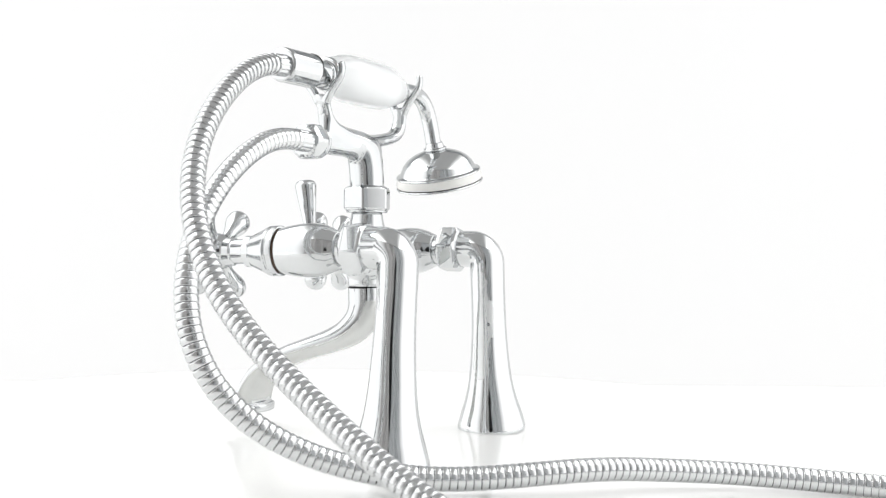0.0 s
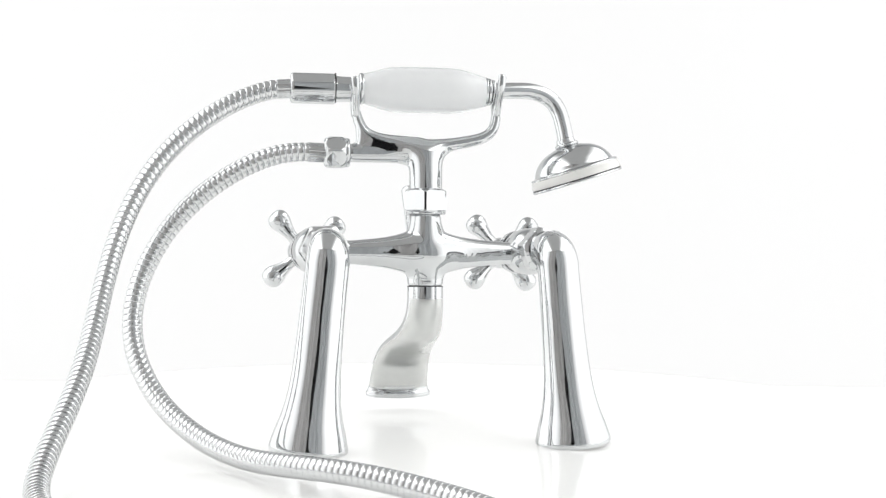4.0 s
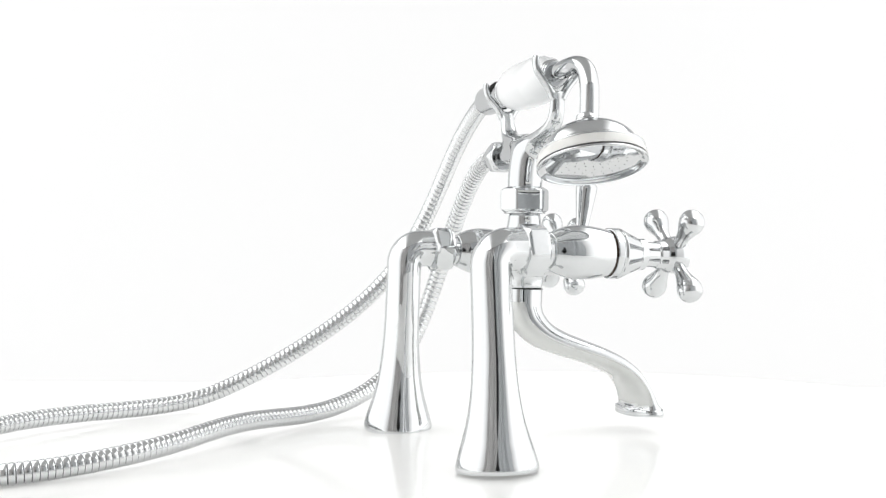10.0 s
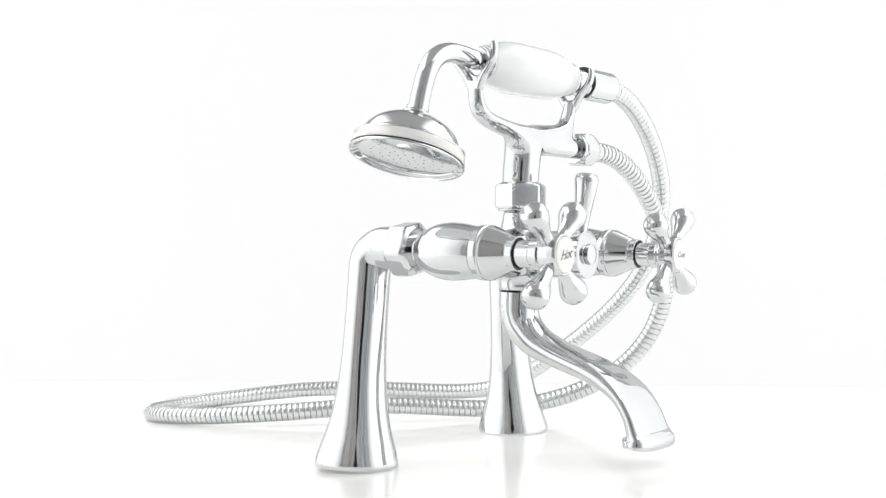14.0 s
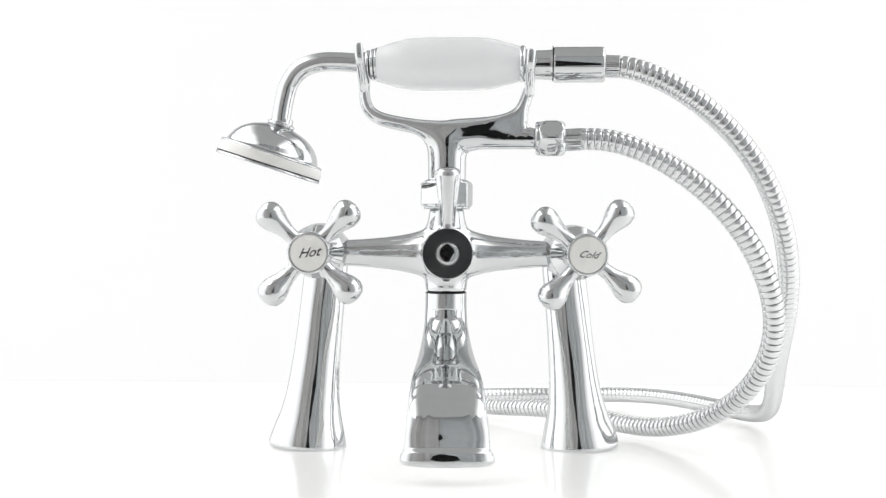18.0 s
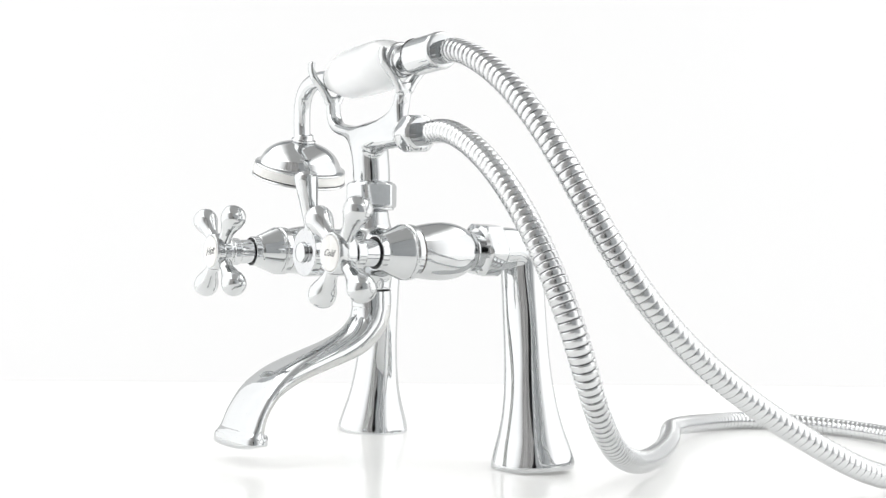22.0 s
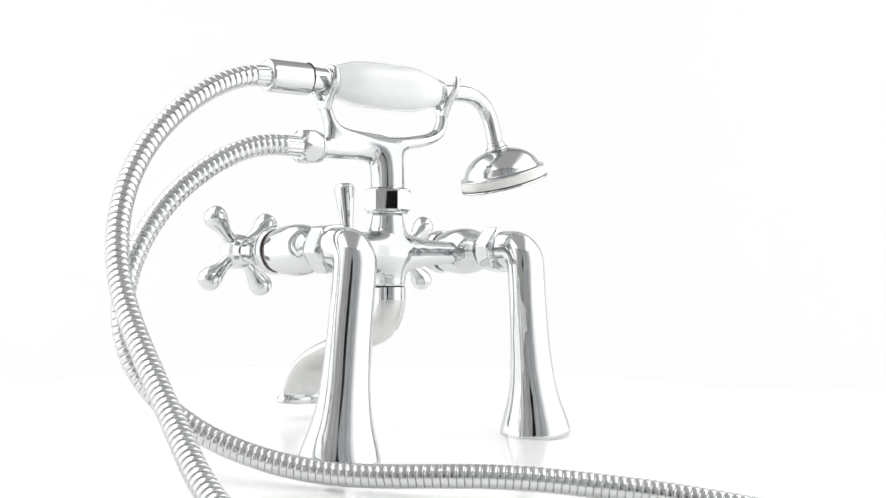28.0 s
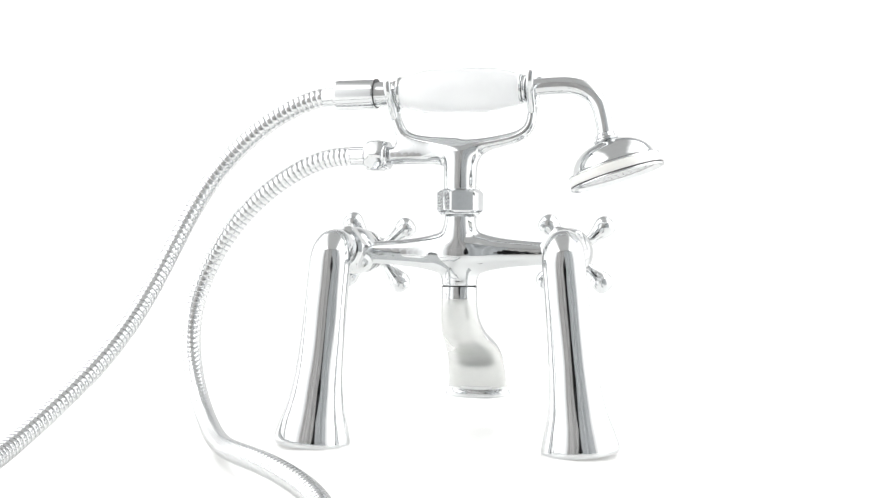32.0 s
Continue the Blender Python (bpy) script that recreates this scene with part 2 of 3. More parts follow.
def studio_camera():
    c = new("studio_camera")
    c.location = (EYE[0], EYE[1] - 0.012, 0)
    base = -0.05
    z = EYE[2]
    part("camera_body", box(bmesh.new(), -0.055, 0.055, -0.125, -0.07, z - 0.04, z + 0.045, 0.008), BLACK_BODY, c)
    part("prism_hump", box(bmesh.new(), -0.022, 0.022, -0.12, -0.075, z + 0.04, z + 0.062, 0.006), BLACK_BODY, c)
    part("lens_barrel", lathe(bmesh.new(), round_profile([(0, 0.026), (0.03, 0.026), (0.032, 0.029), (0.055, 0.029), (0.0555, 0.024), (0.05, 0.022)]), Matrix.Translation((0, -0.072, z)) @ Matrix.Rotation(radians(-90), 4, "X")), BLACK_BODY, c)
    part("lens", lathe(bmesh.new(), [(0.044, 0.021), (0.047, 0.015), (0.049, 0.008), (0.0495, 0.001)], Matrix.Translation((0, -0.072, z)) @ Matrix.Rotation(radians(-90), 4, "X")), LENS, c)
    part("stand", lathe(bmesh.new(), round_profile([(base, 0.035), (base + 0.006, 0.035), (base + 0.008, 0.014), (z - 0.042, 0.014), (z - 0.039, 0.02)]), Matrix.Translation((0, -0.097, 0))), BLACK_BODY, c)
    return tagged(c, "black studio camera on a short stand facing the tap", "camera")


studio_camera()
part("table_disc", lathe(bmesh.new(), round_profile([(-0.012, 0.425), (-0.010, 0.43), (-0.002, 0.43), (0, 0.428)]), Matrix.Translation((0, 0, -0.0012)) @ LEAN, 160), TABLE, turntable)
part("spindle", lathe(bmesh.new(), round_profile([(-0.05, 0.10), (-0.045, 0.10), (-0.040, 0.06), (-0.012, 0.06)]), None, 64), BLACK_BODY, turntable)

# ---- the tap: x to the cold side, -y to the front ----
tap = tagged(new("bath_mixer_tap"), "polished chrome bath shower mixer tap on two flared legs", "tap")
CZ = 0.1273                                   # height of the bar and the valves
COL_Y = -0.0575                               # the column, ahead of the legs
LEG_X, TOP_X = 0.0900, 0.0775
TIP = 1.3                                      # the valves slope down to the front, in degrees
FOOT = 0.0012                                 # the feet stand a little under the zero height


def leg(side):
    """A flared leg that bends forward into the union; hand polishing leaves its surface gently uneven."""
    x0, x1 = side * LEG_X, side * TOP_X
    pts, rad = [], []
    prof = spline([(-FOOT, .0250, .0241), (0.0010, .0256, .0247), (0.0042, .0252, .0243), (0.012, .0232, .0220), (0.022, .0202, .0188), (0.034, .0178, .0160), (0.050, .0160, .0139), (0.072, .0148, .0125), (0.098, .0143, .0121), (0.114, .0142, .0121)], 9)
    for h, a, b in prof:
        f = h / CZ
        pts.append((x0 + (x1 - x0) * f, 0.0012, h))
        rad.append((a, b))
    R = 0.0110
    zc = CZ - R + 0.0030
    xe = x0 + (x1 - x0) * zc / CZ
    for k in range(1, 15):
        a = math.pi / 2 * k / 14
        pts.append((xe + (x1 - xe) * k / 14, 0.0012 - R * (1 - math.cos(a)), zc + R * math.sin(a)))
        q = 0.0143 + (0.0130 - 0.0143) * k / 14
        rad.append((q, 0.0121 + 0.0009 * k / 14))
    pts.append((x1, -0.0235, CZ + 0.0030))
    rad.append((0.0130, 0.0130))
    bm = sweep(bmesh.new(), pts, rad, 112)
    rng = random.Random(21 + side)
    waves = [(rng.uniform(0.6, 1.0) * 0.00030 / n ** 1.3, n, rng.uniform(-70, 70), rng.uniform(0, 6.3)) for n in (2, 3, 4, 5, 6, 7, 9)]
    for v in bm.verts:
        z = v.co.z
        away = Vector((v.co.x - (x0 + (x1 - x0) * z / CZ), v.co.y - 0.0012, 0))
        fade = min(1, max(0, (0.112 - z) / 0.02)) * min(1, max(0, (z + 0.001) / 0.008))
        if fade and away.length > 0.005:
            th = math.atan2(away.y, away.x)
            v.co += away.normalized() * fade * sum(d * math.sin(n * th + m * z + 0.7 * math.sin(55 * z + p) + p) for d, n, m, p in waves)
    part("leg", bm, CHROME_LEG, tap, sharp=60)


def valve(side):
    x = side * TOP_X * 0.99
    axis = along_y(x, 0, CZ + 0.0026) @ Matrix.Rotation(radians(TIP), 4, "X")      # the inlets enter a little high
    part("union_nut", hexnut(bmesh.new(), 0.0172, 0.0132, along_y(x, -0.0193, CZ + 0.0024) @ Matrix.Rotation(radians(11 if side < 0 else -6), 4, "Z")), CHROME, tap, sharp=25)
    prof = [(0.0300, .0099), (0.0378, .0099), (0.0380, .0110)] + spline([(0.0384, .0115), (0.0410, .0126), (0.0445, .0142), (0.0500, .0160), (0.0570, .0169), (0.0645, .0166), (0.0720, .0156), (0.0775, .0145)], 5)
    v = part("valve_barrel", lathe(bmesh.new(), prof, axis), CHROME, tap)
    part("gasket", lathe(bmesh.new(), [(0.0765, .0140), (0.0795, .0140)], axis), RUBBER, v, "brown rubber gasket")
    part("bonnet", lathe(bmesh.new(), round_profile([(0.0785 + max(side, 0) * 0.0005, .0140), (0.0785 + max(side, 0) * 0.0005, .0158), (0.0829, .0160), (0.0835, .0150), (0.0843, .0150), (0.0851, .0159), (0.0861, .0157), (0.0980, .0105), (0.0990, .0099), (0.1035, .0099), (0.1036, .0092), (0.1012, .0091), (0.1010, .0078), (0.1180, .0078)]), axis), CHROME, v)
    part("stem_seal", lathe(bmesh.new(), [(0.1013, .0079), (0.1026, .0079), (0.1026, .0090), (0.1013, .0090)], axis, cap=False), DARK, v, "black rubber seal round the stem")


def cross_handle(side, spin, word, tilt, size):
    x = side * 0.0768
    hub = along_y(x, 0, CZ)
    h = part("cross_handle", lathe(bmesh.new(), round_profile([(0.1125, .0078), (0.1132, .0088), (0.1185, .0092), (0.1215, .0112), (0.1270, .0120), (0.1310, .0118), (0.1322, .0112), (0.1322, .0103), (0.1312, .0100)]), hub), CHROME, tap)
    prof = spline([(0.006, .0048), (0.012, .0042), (0.0165, .0043), (0.0215, .0056), (0.0265, .0074), (0.0302, .0079), (0.0338, .0070), (0.0362, .0043), (0.0371, .0004)], 5)
    for k in range(4):
        m = hub @ Matrix.Translation((0, 0, 0.1258)) @ Matrix.Rotation(radians(45 + 90 * k + spin), 4, "Z") @ Matrix.Rotation(radians(90), 4, "Y")
        part("spoke", lathe(bmesh.new(), prof, m, 32), CHROME, h)
    b = part("button", lathe(bmesh.new(), spline([(0.1311, .0101), (0.1320, .0100), (0.1326, .0094), (0.1328, .006), (0.1329, .0004)], 4), hub), ENAMEL, h, "cream enamel button with black lettering")
    cu = bpy.data.curves.new(word, "FONT")
    cu.body, cu.size, cu.shear, cu.extrude, cu.resolution_u = word, size, 0.6, 0.00012, 4
    cu.align_x, cu.align_y, cu.offset = "CENTER", "CENTER", 0.00004
    tmp = bpy.data.objects.new("tmp", cu)
    me = bpy.data.meshes.new_from_object(tmp)
    bpy.data.objects.remove(tmp)
    me.materials.append(INK)
    t = new("lettering", me)
    t.parent = b
    t.matrix_local = Matrix.Translation((x, -0.13285, CZ)) @ Matrix.Rotation(radians(tilt), 4, "Y") @ Matrix.Rotation(radians(90), 4, "X")
    tagged(t, "black slanted lettering")


def tap_body():
    bm = bmesh.new()
    arm = [(-0.0775, .0082), (-0.060, .0082), (-0.045, .0092), (-0.032, .0106), (-0.022, .0124), (-0.014, .0148), (-0.008, .0165), (0, .0172)]
    arm += [(-h, r) for h, r in reversed(arm[:-1])]
    lathe(bm, spline(arm, 3), Matrix.Translation((0, COL_Y, CZ)) @ Matrix.Rotation(radians(90), 4, "Y"))
    col = [(0.1032, .0127), (0.109, .0128), (0.114, .0140), (0.120, .0158), (0.1273, .0166), (0.135, .0156), (0.141, .0136), (0.147, .0118), (0.151, .0110), (0.1550, .0110)]
    lathe(bm, spline(col, 3), Matrix.Translation((0, COL_Y, 0)))
    lathe(bm, spline([(0.0560, .0140), (0.0620, .0152), (0.070, .0149), (0.0775, .0146)], 3), along_y(0, 0, CZ))
    body = part("tap_body", bm, CHROME_CAST, tap, sharp=0)
    fuse(body, 0.0006, 110)
    d = part("diverter", lathe(bmesh.new(), round_profile([(0.072, .0140), (0.0725, .0146), (0.0985, .0146), (0.0990, .0141), (0.1002, .0141), (0.1007, .0147), (0.1054, .0147), (0.1056, .0144), (0.1056, .0070), (0.1053, .0069), (0.1053, .0060), (0.1084, .0060), (0.1087, .0058), (0.10885, .0048), (0.10895, .0026), (0.1090, .0004)]), along_y(0, 0, CZ)), CHROME, tap)
    part("turned_face", lathe(bmesh.new(), [(0.1050, .0142), (0.10575, .0142), (0.10575, .0070), (0.1050, .0070)], along_y(0, 0, CZ), cap=False), SATIN_FACE, d, "finely turned chrome face")
    m = Matrix.Translation((0, -0.1005, CZ + 0.012)) @ Matrix.Rotation(radians(7), 4, "X")
    part("lever", lathe(bmesh.new(), spline([(0, .0048), (0.004, .0042), (0.010, .0046), (0.020, .0058), (0.030, .0070), (0.0335, .0074), (0.0345, .0073), (0.0362, .0066), (0.0376, .0045), (0.0382, .0005)], 4), m), CHROME, d)
    part("collar_ring", lathe(bmesh.new(), round_profile([(0.1030, .0118), (0.1031, .0127), (0.1036, .0127), (0.1037, .0118)]), Matrix.Translation((0, COL_Y, 0))), DARK, tap, "thin dark joint ring")
    part("column_nut", hexnut(bmesh.new(), 0.0168, 0.0146, Matrix.Translation((0, COL_Y, 0.1562)) @ Matrix.Rotation(radians(16), 4, "Z"), 0.0009, 0.94, 0.05), CHROME, tap, sharp=25)
    part("nut_flange", lathe(bmesh.new(), round_profile([(0.1540, .0110), (0.1543, .0140), (0.1556, .0142), (0.1562, .0120)]), Matrix.Translation((0, COL_Y, 0))), CHROME, tap)


def spout():
    rows = [  # y, z, half width, half thickness, squareness
        (-0.0573, 0.1032, .0126, .0126, 2), (-0.0571, 0.0960, .0126, .0126, 2), (-0.0575, 0.0900, .0128, .0122, 2), (-0.0610, 0.0815, .0134, .0112, 2.1),
        (-0.0700, 0.0730, .0148, .0097, 2.2), (-0.0830, 0.0670, .0162, .0083, 2.3), (-0.0980, 0.0620, .0178, .0076, 2.5), (-0.1115, 0.0575, .0194, .0072, 2.7),
        (-0.1240, 0.0519, .0206, .0068, 2.9), (-0.1350, 0.0440, .0216, .0061, 3.0), (-0.1425, 0.0334, .0224, .0060, 3.0), (-0.1459, 0.0246, .0231, .0068, 3.0), (-0.1467, 0.0219, .0237, .0078, 3.0),
        (-0.1471, 0.0202, .0244, .0096, 2.9), (-0.1471, 0.0192, .0250, .0108, 2.8), (-0.1473, 0.0182, .0253, .0110, 2.7), (-0.1476, 0.0162, .0254, .0111, 2.7), (-0.1476, 0.0157, .0248, .0106, 2.7)]
    S = spline(rows, 6)
    s = part("spout", sweep(bmesh.new(), [(0, r[0], r[1]) for r in S], [(r[2], r[3], r[4]) for r in S], 72, keel=True), CHROME_CAST, tap, sharp=60)
    s.data.materials.append(CHROME_DULL)      # the underside is plated but not buffed
    for f in s.data.polygons:
        f.material_index = int(f.normal.dot(Vector((0, 0.8, -0.6))) > 0.25 and f.center.z > 0.023 and f.center.z < 0.095)
    p, t, a, b = frames([(0, r[0], r[1]) for r in S])[-1]
    bm = bmesh.new()
    sweep(bm, [p - t * 0.001, p + t * 0.0003], [(0.0195, 0.0075), (0.0195, 0.0075)], 48)
    part("spout_mouth", bm, CHROME_CAST, s)


leg(-1), leg(1)
valve(-1), valve(1)
cross_handle(-1, 2, "Hot", -8, 0.0074)
cross_handle(1, 6, "Cold", 4, 0.0054)
tap_body()
spout()

# ---- cradle and hand shower share an axis turned a little from the bar ----
AXIS = Matrix.Translation((0, -0.0612, 0)) @ Matrix.Rotation(radians(-5.5), 4, "Z")


def cradle():
    bm = bmesh.new()
    # column that opens like a trumpet into the bow
    flare = spline([(.1695, .0118, .0118, 0), (.1800, .0118, .0118, .0004), (.1880, .0120, .0118, .0012), (.1935, .0132, .0117, .0020), (.1975, .0162, .0113, .0026), (.2005, .0215, .0104, .0030), (.2030, .0290, .0086, .0033), (.2045, .0330, .0062, .0035)], 4)
    sweep(bm, [(0, COL_Y - d, z) for z, a, b, d in flare], [(a, b) for z, a, b, d in flare], 40)
    U = [(-.0512, .2285), (-.0506, .2205), (-.0476, .2138), (-.0410, .2095), (-.0300, .2066), (-.0150, .2042), (0, .2034), (.0150, .2042), (.0290, .2066), (.0387, .2096), (.0443, .2140), (.0474, .2205), (.0498, .2285)]
    S = spline(U, 8)
    n = len(S)
    rad = [(0.0035 + 0.0013 * (1 - abs(2 * i / (n - 1) - 1)), 0.0054 + 0.0035 * (1 - abs(2 * i / (n - 1) - 1)) ** 1.5) for i in range(n)]

    def web(pairs, radii):
        sweep(bm, [AXIS @ Vector((u, 0, z)) for u, z in pairs], radii, 44)

    web(S, rad)
    # hose branch with the solid web above it on the cold side
    B = spline([(.002, .1985, .0108, .0096), (.014, .1997, .0104, .0082), (.026, .2012, .0098, .0071), (.035, .2030, .0094, .0062), (.0415, .2052, .0086, .0054), (.0450, .2075, .0060, .0048)], 12)
    web([(b[0], b[1]) for b in B], [(b[2], b[3]) for b in B])
    web([(.006 + .0495 * k / 30, .1972) for k in range(31)], [.0068] * 31)
    web(((.0430, .2030), (.0450, .2090), (.0462, .2150), (.0474, .2210)), [(.0060, .0050), (.0044, .0050), (.0034, .0050), (.0029, .0050)])
    c = part("cradle", bm, CHROME_CAST, tap, sharp=0)
    fuse(c, 0.0005, 190)

    # forks: a stem that widens into a crescent under the handle, with two upright tips
    for side in (-1, 1):
        bm = bmesh.new()
        rise = 0.06 * max(-side, 0)
        back, sink = 0.0016 * max(side, 0), 0.0028 * max(side, 0)      # the fork by the hose stands closer in and lower
        stem = spline([(.0503 - 1.9 * back, .2180, .0024, .0042), (.0507 - 1.7 * back, .2215, .0029, .0043), (.0510 - 1.4 * back, .2250, .0030, .0047), (.0512 - back, .2280, .0030, .0057), (.0513 - back, .2300, .0028, .0068), (.0513 - back, .2310, .0020, .0070)], 5)
        sweep(bm, [AXIS @ Vector((q[0] * side, 0, q[1] - 0.7 * sink)) for q in stem], [(q[2], q[3]) for q in stem], 32)
        for v in (-1, 1):
            arm = spline([(.0512, .0026, .2262), (.0513, .0046, .2302), (.0514, .0073, .2343), (.0516, .0106, .2381), (.0519, .0135, .2415), (.0522, .0150, .2450), (.0525, .0155, .2485), (.0528, .0150, .2514)], 6)
            n = len(arm)
            sweep(bm, [AXIS @ Vector(((q[0] - back) * side, q[1] * v, q[2] - sink + rise * (q[2] - 0.2262))) for q in arm], [(0.0029, 0.0028 - 0.0008 * i / n) for i in range(n)], 24)
        f = part("fork", bm, CHROME_CAST, tap, sharp=0)
        fuse(f, 0.0004, 16)
    m = AXIS @ Matrix.Translation((0.0555, 0, 0.1972)) @ Matrix.Rotation(radians(90), 4, "Y")
    part("outlet_collar", lathe(bmesh.new(), round_profile([(-0.002, .0072), (-0.002, .0098), (0.0, .0104), (0.0012, .0098), (0.002, .008)]), m), CHROME, tap)
    part("hose_nut", hexnut(bmesh.new(), 0.0122, 0.0135, m @ Matrix.Translation((0, 0, 0.001)) @ Matrix.Rotation(radians(32), 4, "Z"), 0.0028, 0.88, 0.10), CHROME, tap, sharp=25)


cradle()

shower = tagged(new("hand_shower"), "chrome telephone-style hand shower with white ceramic grip lying in the cradle", "hand shower")
HZ = 0.2425


def hand_shower():
    m = AXIS @ Matrix.Translation((0, 0, HZ)) @ Matrix.Rotation(radians(90), 4, "Y")
    part("grip", lathe(bmesh.new(), spline([(-.0430, .0100), (-.0424, .0106), (-.0410, .0110), (-.0350, .0129), (-.0270, .0150), (-.0200, .0159), (-.010, .0162), (.010, .0162), (.0200, .0159), (.0280, .0150), (.0370, .0126), (.0425, .0111), (.0437, .0107), (.0442, .0100)], 5), m, 64), CERAMIC, shower, "glossy white ceramic grip")
    for pr in ([(-.0500, .0062), (-.0498, .0086), (-.0480, .0090), (-.0474, .0076)], [(-.0475, .0076), (-.0470, .0094), (-.0452, .0098), (-.0447, .0086)], [(-.0448, .0086), (-.0444, .0102), (-.0430, .0104), (-.0424, .0094)],
               [(.0432, .0094), (.0440, .0106), (.0456, .0112), (.0470, .0106), (.0478, .0086)]):
        part("collar", lathe(bmesh.new(), round_profile(pr), m), CHROME, shower)
    part("seal", lathe(bmesh.new(), [(.0634, .0088), (.0634, .0105), (.0641, .0105), (.0642, .0088)], m), DARK, shower, "thin black seal ring")
    f = part("connector", lathe(bmesh.new(), round_profile([(.0470, .0070), (.0472, .0094), (.0500, .0094), (.0505, .0086), (.0625, .0090), (.0640, .0094), (.0642, .0104), (.0650, .0107), (.0930, .0107), (.0946, .0102), (.0951, .0090), (.0952, .0064)]), Matrix.Translation((0, 0, -0.0007)) @ m), CHROME, shower)
    N = spline([(-.0480, 0, .2428), (-.0580, -.0004, .2438), (-.0680, -.0011, .2443), (-.0775, -.0019, .2440), (-.0864, -.0024, .2416), (-.0932, -.0025, .2370), (-.0979, -.0021, .2300), (-.1006, -.0013, .2210), (-.1022, -.0005, .2130), (-.1030, 0, .2075)], 5)
    part("neck_tube", sweep(bmesh.new(), [AXIS @ Vector(p) for p in N], [.0058] * len(N), 32), CHROME, shower)
    # head: local z runs up from the spray face
    hm = AXIS @ Matrix.Translation((-0.1112, 0.001, 0.1800)) @ Matrix.Rotation(radians(17.5), 4, "Y")
    k = 0.972
    dome = spline([(.0074, .0326), (.0080, .0330), (.0088, .0328), (.0093, .0316), (.0099, .0299), (.0130, .0284), (.0165, .0262), (.0200, .0226), (.0230, .0176), (.0250, .0118), (.0262, .0078), (.0266, .0072)], 4)
    d = part("shower_head", lathe(bmesh.new(), [(h, r * k) for h, r in dome], hm, 72), CHROME, shower)
    part("head_collar", lathe(bmesh.new(), round_profile([(.0255, .0060), (.0262, .0084), (.0278, .0086), (.0284, .0070), (.0315, .0064), (.0320, .0056)]), hm), CHROME, d)
    part("head_ring", lathe(bmesh.new(), [(h, r * k) for h, r in spline([(.0080, .0290), (.0084, .0316), (.0076, .0328), (.0050, .0336), (.0026, .0339), (.0016, .0336)], 4)], hm, 72, cap=False), ENAMEL, d, "cream white ring round the head")
    part("head_seal", lathe(bmesh.new(), [(.0018, .0320 * k), (.0017, .0337 * k), (.0009, .0337 * k), (.0008, .0320 * k)], hm, 72, cap=False), DARK, d, "thin dark seal under the white ring")
    part("spray_rim", lathe(bmesh.new(), [(h, r * k) for h, r in spline([(.0010, .0330), (.0008, .0338), (-.0002, .0341), (-.0008, .0335), (-.0006, .0327), (.0000, .0315), (.0008, .0302), (.0013, .0292), (.0015, .0285)], 4)], hm, 72, cap=False), CHROME, d)
    plate = part("spray_plate", lathe(bmesh.new(), [(h, r * k) for h, r in spline([(.0019, .0292), (.0015, .0286), (.0014, .0276), (.0010, .020), (.0008, .011), (.0008, .0004)], 4)], hm, 64, cap=False), SATIN, d, "smooth chrome spray plate")
    bm = bmesh.new()
    for ring, count in ((0.0050, 6), (0.0102, 12), (0.0154, 17), (0.0206, 22)):
        for i in range(count):
            a = 2 * math.pi * (i + 0.5 * (count // 6 % 2)) / count
            lift = 0.0008 + 0.0006 * (ring / 0.0276) ** 2
            lathe(bm, [(lift - 0.0002, .00036), (lift + 0.0010, .00036)], hm @ Matrix.Translation((ring * math.cos(a), ring * math.sin(a), 0)), 8)
    tagged(part("spray_holes", bm, DARK, plate, "small dark spray holes"), kind="stuff")


hand_shower()

# ---- hose ----
hose = tagged(new("shower_hose"), "flexible interlocked chrome shower hose looping over the table", "hose")
HOSE = [(0.0955, -0.0691, 0.2409), (0.1075, -0.0716, 0.2408), (0.1310, -0.0730, 0.2328), (0.1603, -0.0722, 0.2138), (0.1881, -0.0696, 0.1846),
        (0.2069, -0.0596, 0.1478), (0.2174, -0.0388, 0.1096), (0.2229, -0.0052, 0.0768), (0.2295, 0.0354, 0.0483), (0.2406, 0.0759, 0.0243),
        (0.2474, 0.1142, 0.0061), (0.2419, 0.1560, 0.0011), (0.2245, 0.2030, 0.0017), (0.1984, 0.2506, 0.0024), (0.1653, 0.2915, -0.0002),
        (0.1253, 0.3176, -0.0048), (0.0817, 0.3269, -0.0053), (0.0418, 0.3214, -0.0056), (0.0142, 0.3045, -0.0051), (0.0049, 0.2763, -0.0038),
        (0.0110, 0.2387, -0.0022), (0.0255, 0.1972, 0.0014), (0.0499, 0.1598, 0.0046), (0.0820, 0.1273, 0.0088), (0.1126, 0.0927, 0.0072),
        (0.1366, 0.0522, 0.0047), (0.1602, 0.0118, 0.0116), (0.1822, -0.0241, 0.0278), (0.1983, -0.0501, 0.0541), (0.2024, -0.0654, 0.0875),
        (0.1894, -0.0734, 0.1254), (0.1642, -0.0753, 0.1597), (0.1321, -0.0733, 0.1838), (0.1027, -0.0710, 0.1966), (0.0819, -0.0675, 0.1972),
        (0.0700, -0.0655, 0.1966)]
HOSE_R = 0.0066


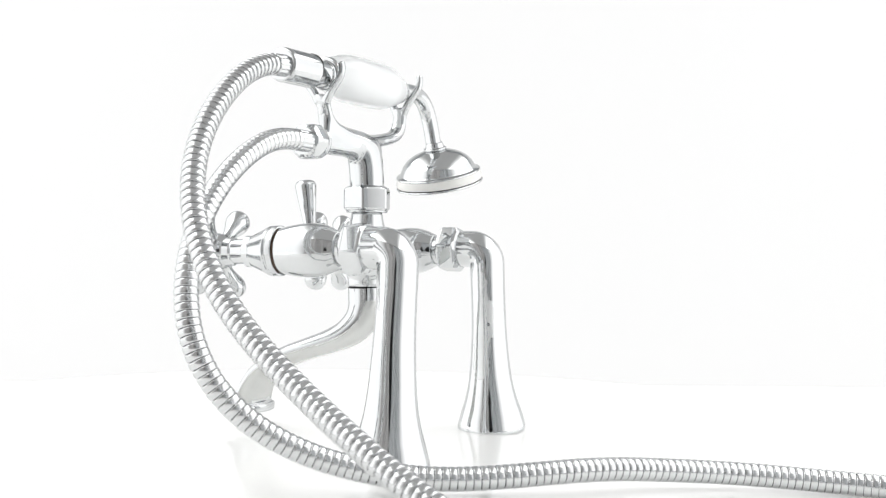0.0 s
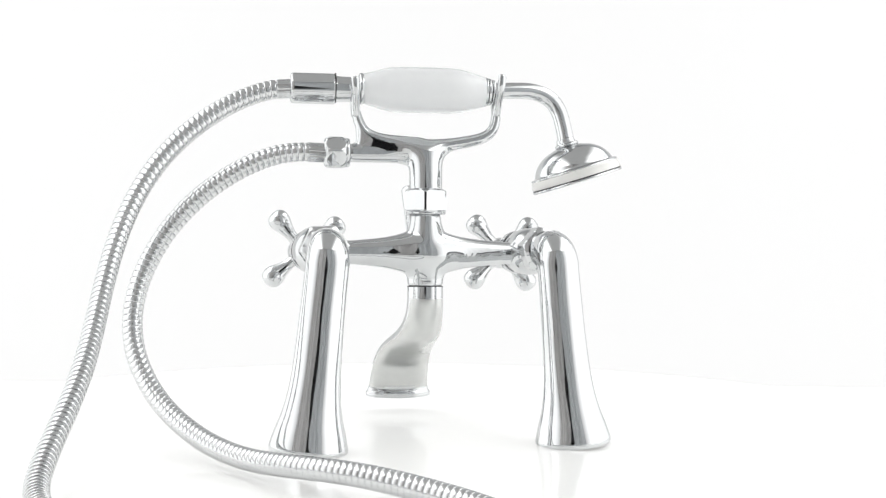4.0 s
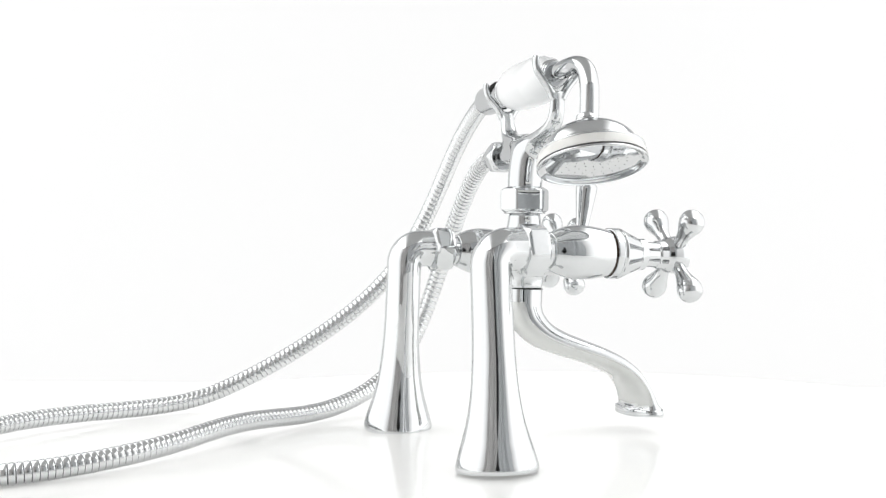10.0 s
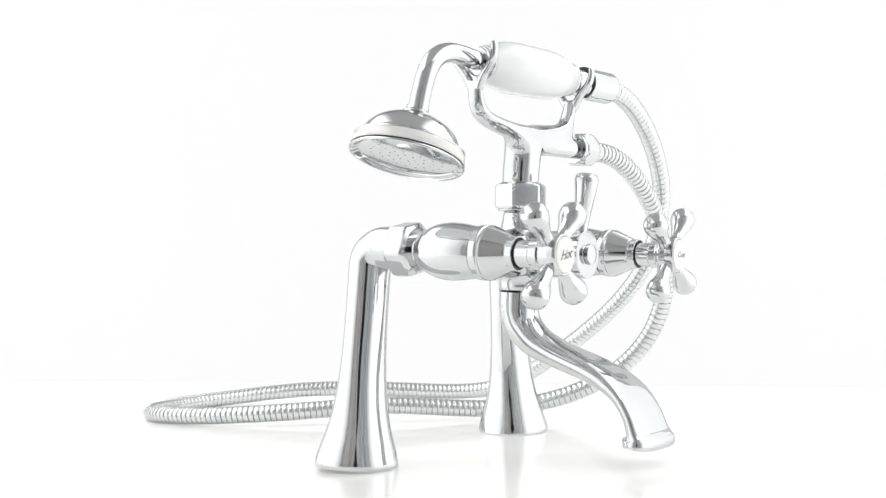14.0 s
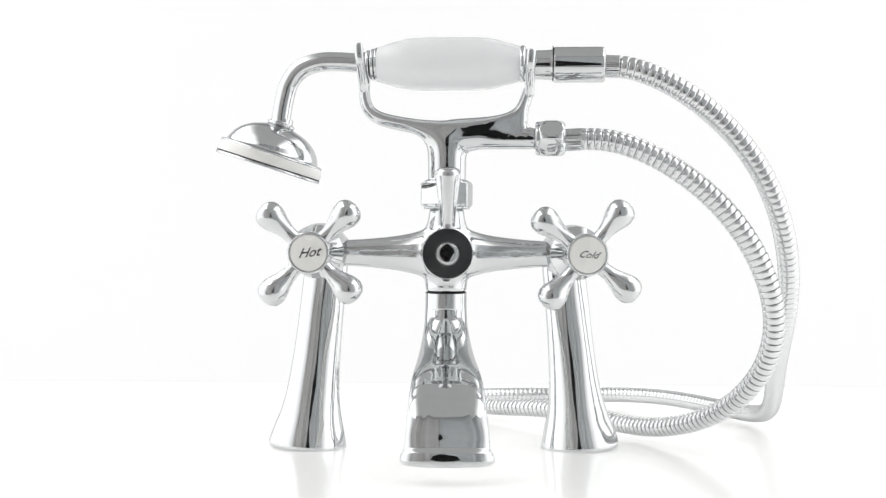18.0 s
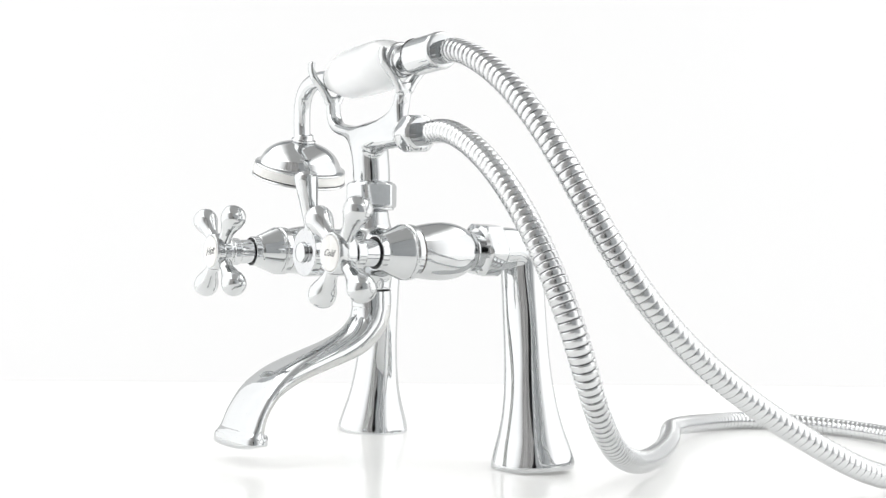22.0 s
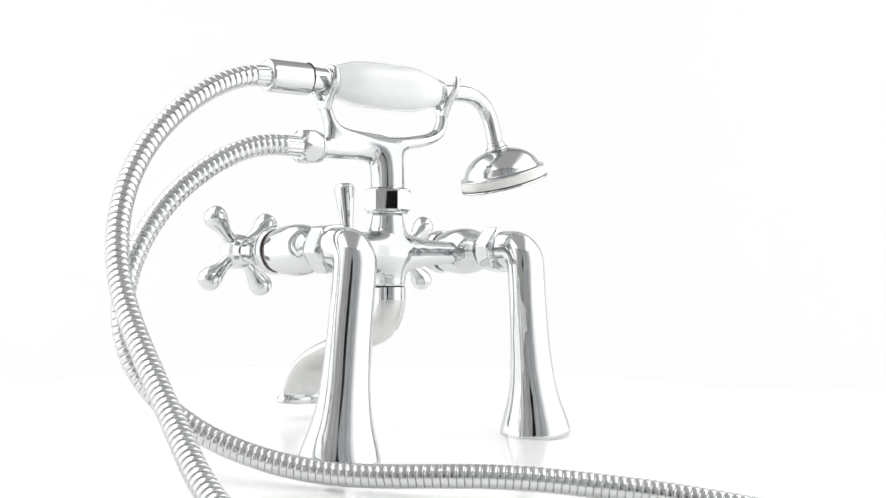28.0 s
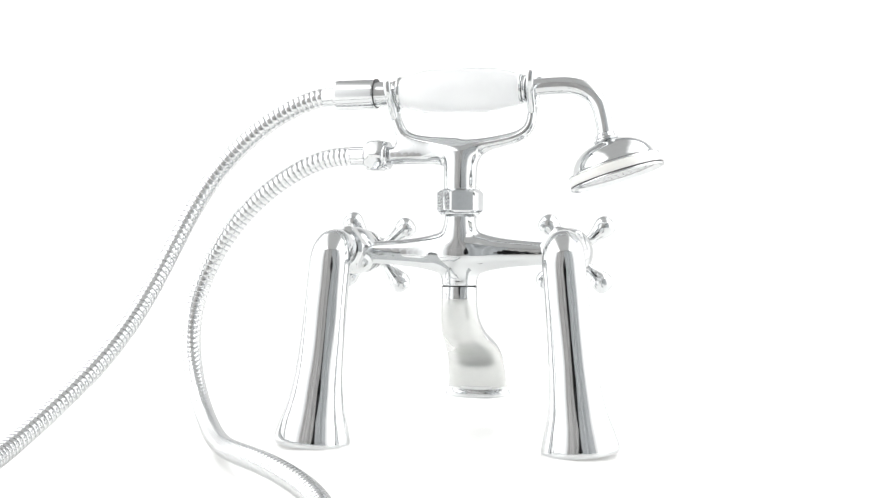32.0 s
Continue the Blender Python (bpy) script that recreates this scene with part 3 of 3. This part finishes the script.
def b_spline(C, n):
    """An even cubic B-spline over the control points, clamped at both ends."""
    C = [Vector(c) for c in C]
    C = [C[0], C[0], *C, C[-1], C[-1]]
    out = []
    for i in range(len(C) - 3):
        for k in range(n):
            t = k / n
            a, b, c, d = (1 - t) ** 3 / 6, (3 * t ** 3 - 6 * t * t + 4) / 6, (-3 * t ** 3 + 3 * t * t + 3 * t + 1) / 6, t ** 3 / 6
            out.append(C[i] * a + C[i + 1] * b + C[i + 2] * c + C[i + 3] * d)
    out.append(C[-1])
    return out


def build_hose():
    raw = b_spline(HOSE, 24)
    dist = [0.0]
    for a, b in zip(raw, raw[1:]):
        dist.append(dist[-1] + (b - a).length)
    total = dist[-1]

    def at(s):
        s = min(max(s, 0), total)
        i = min(int(np.searchsorted(dist, s)), len(dist) - 1)
        i = max(i, 1)
        f = (s - dist[i - 1]) / max(dist[i] - dist[i - 1], 1e-9)
        return raw[i - 1].lerp(raw[i], f)

    core = [at(total * k / 500) for k in range(501)]
    part("hose_core", sweep(bmesh.new(), core, [HOSE_R - 0.0013] * 501, 16), GROOVE, hose, "dull grey inner tube between the rings")
    # plain sleeves at both ends
    for s0, s1 in ((-0.001, 0.0085), (total - 0.0105, total + 0.001)):
        p, q = at(max(s0, 0)), at(min(s1, total))
        z = (q - p).normalized()
        m = Matrix.Translation(p) @ z.to_track_quat("Z", "Y").to_matrix().to_4x4()
        length = (q - p).length
        sleeve = lathe(bmesh.new(), round_profile([(-0.002, .0058), (-0.002, .0068), (length - 0.0004, .0068), (length, .0060)]), m, 120)
        for v in sleeve.verts:      # pressed flutes
            w = m.inverted() @ v.co
            r = 1 - 0.06 * (0.5 - 0.5 * math.cos(15 * math.atan2(w.y, w.x)))
            v.co = m @ Vector((w.x * r, w.y * r, w.z))
        part("end_sleeve", sleeve, CHROME, hose, "fluted chrome sleeve")
    bm = bmesh.new()
    w = 0.00211
    bulge = [(-w, -.0012), (-w * 0.985, -.00075), (-w * 0.91, -.00048), (-w * 0.65, -.00027), (-w * 0.2, -.00008), (w * 0.25, 0.00001), (w * 0.58, .00002), (w * 0.78, -.00006), (w * 0.91, -.00024), (w * 0.985, -.0006), (w, -.0012)]
    lathe(bm, [(h, HOSE_R + 0.0001 + d) for h, d in bulge], None, 24, cap=False)
    me = mesh_of("hose_ring", bm, CHROME_HOSE)
    me.set_sharp_from_angle(angle=radians(50))
    a, b = 0.0086, total - 0.0106
    n = int((b - a) / 0.0043)
    for k in range(n):
        s = a + (b - a) * (k + 0.5) / n
        z = (at(s + 0.002) - at(s - 0.002)).normalized()
        ob = new("hose_ring", me)
        ob.parent = hose
        ob.matrix_local = Matrix.Translation(at(s)) @ z.to_track_quat("Z", "Y").to_matrix().to_4x4()


build_hose()


def motions():
    """The turntable carries everything at an almost even rate."""
    rows = [(2.0 * k, pose(0, 0, 0, 0, 0, -(TURN_RATE * (2.0 * k - 18) + d))) for k, d in enumerate(DRIFT)]
    for thing in (turntable, tap, shower, hose):
        walk(thing, rows)


motions()
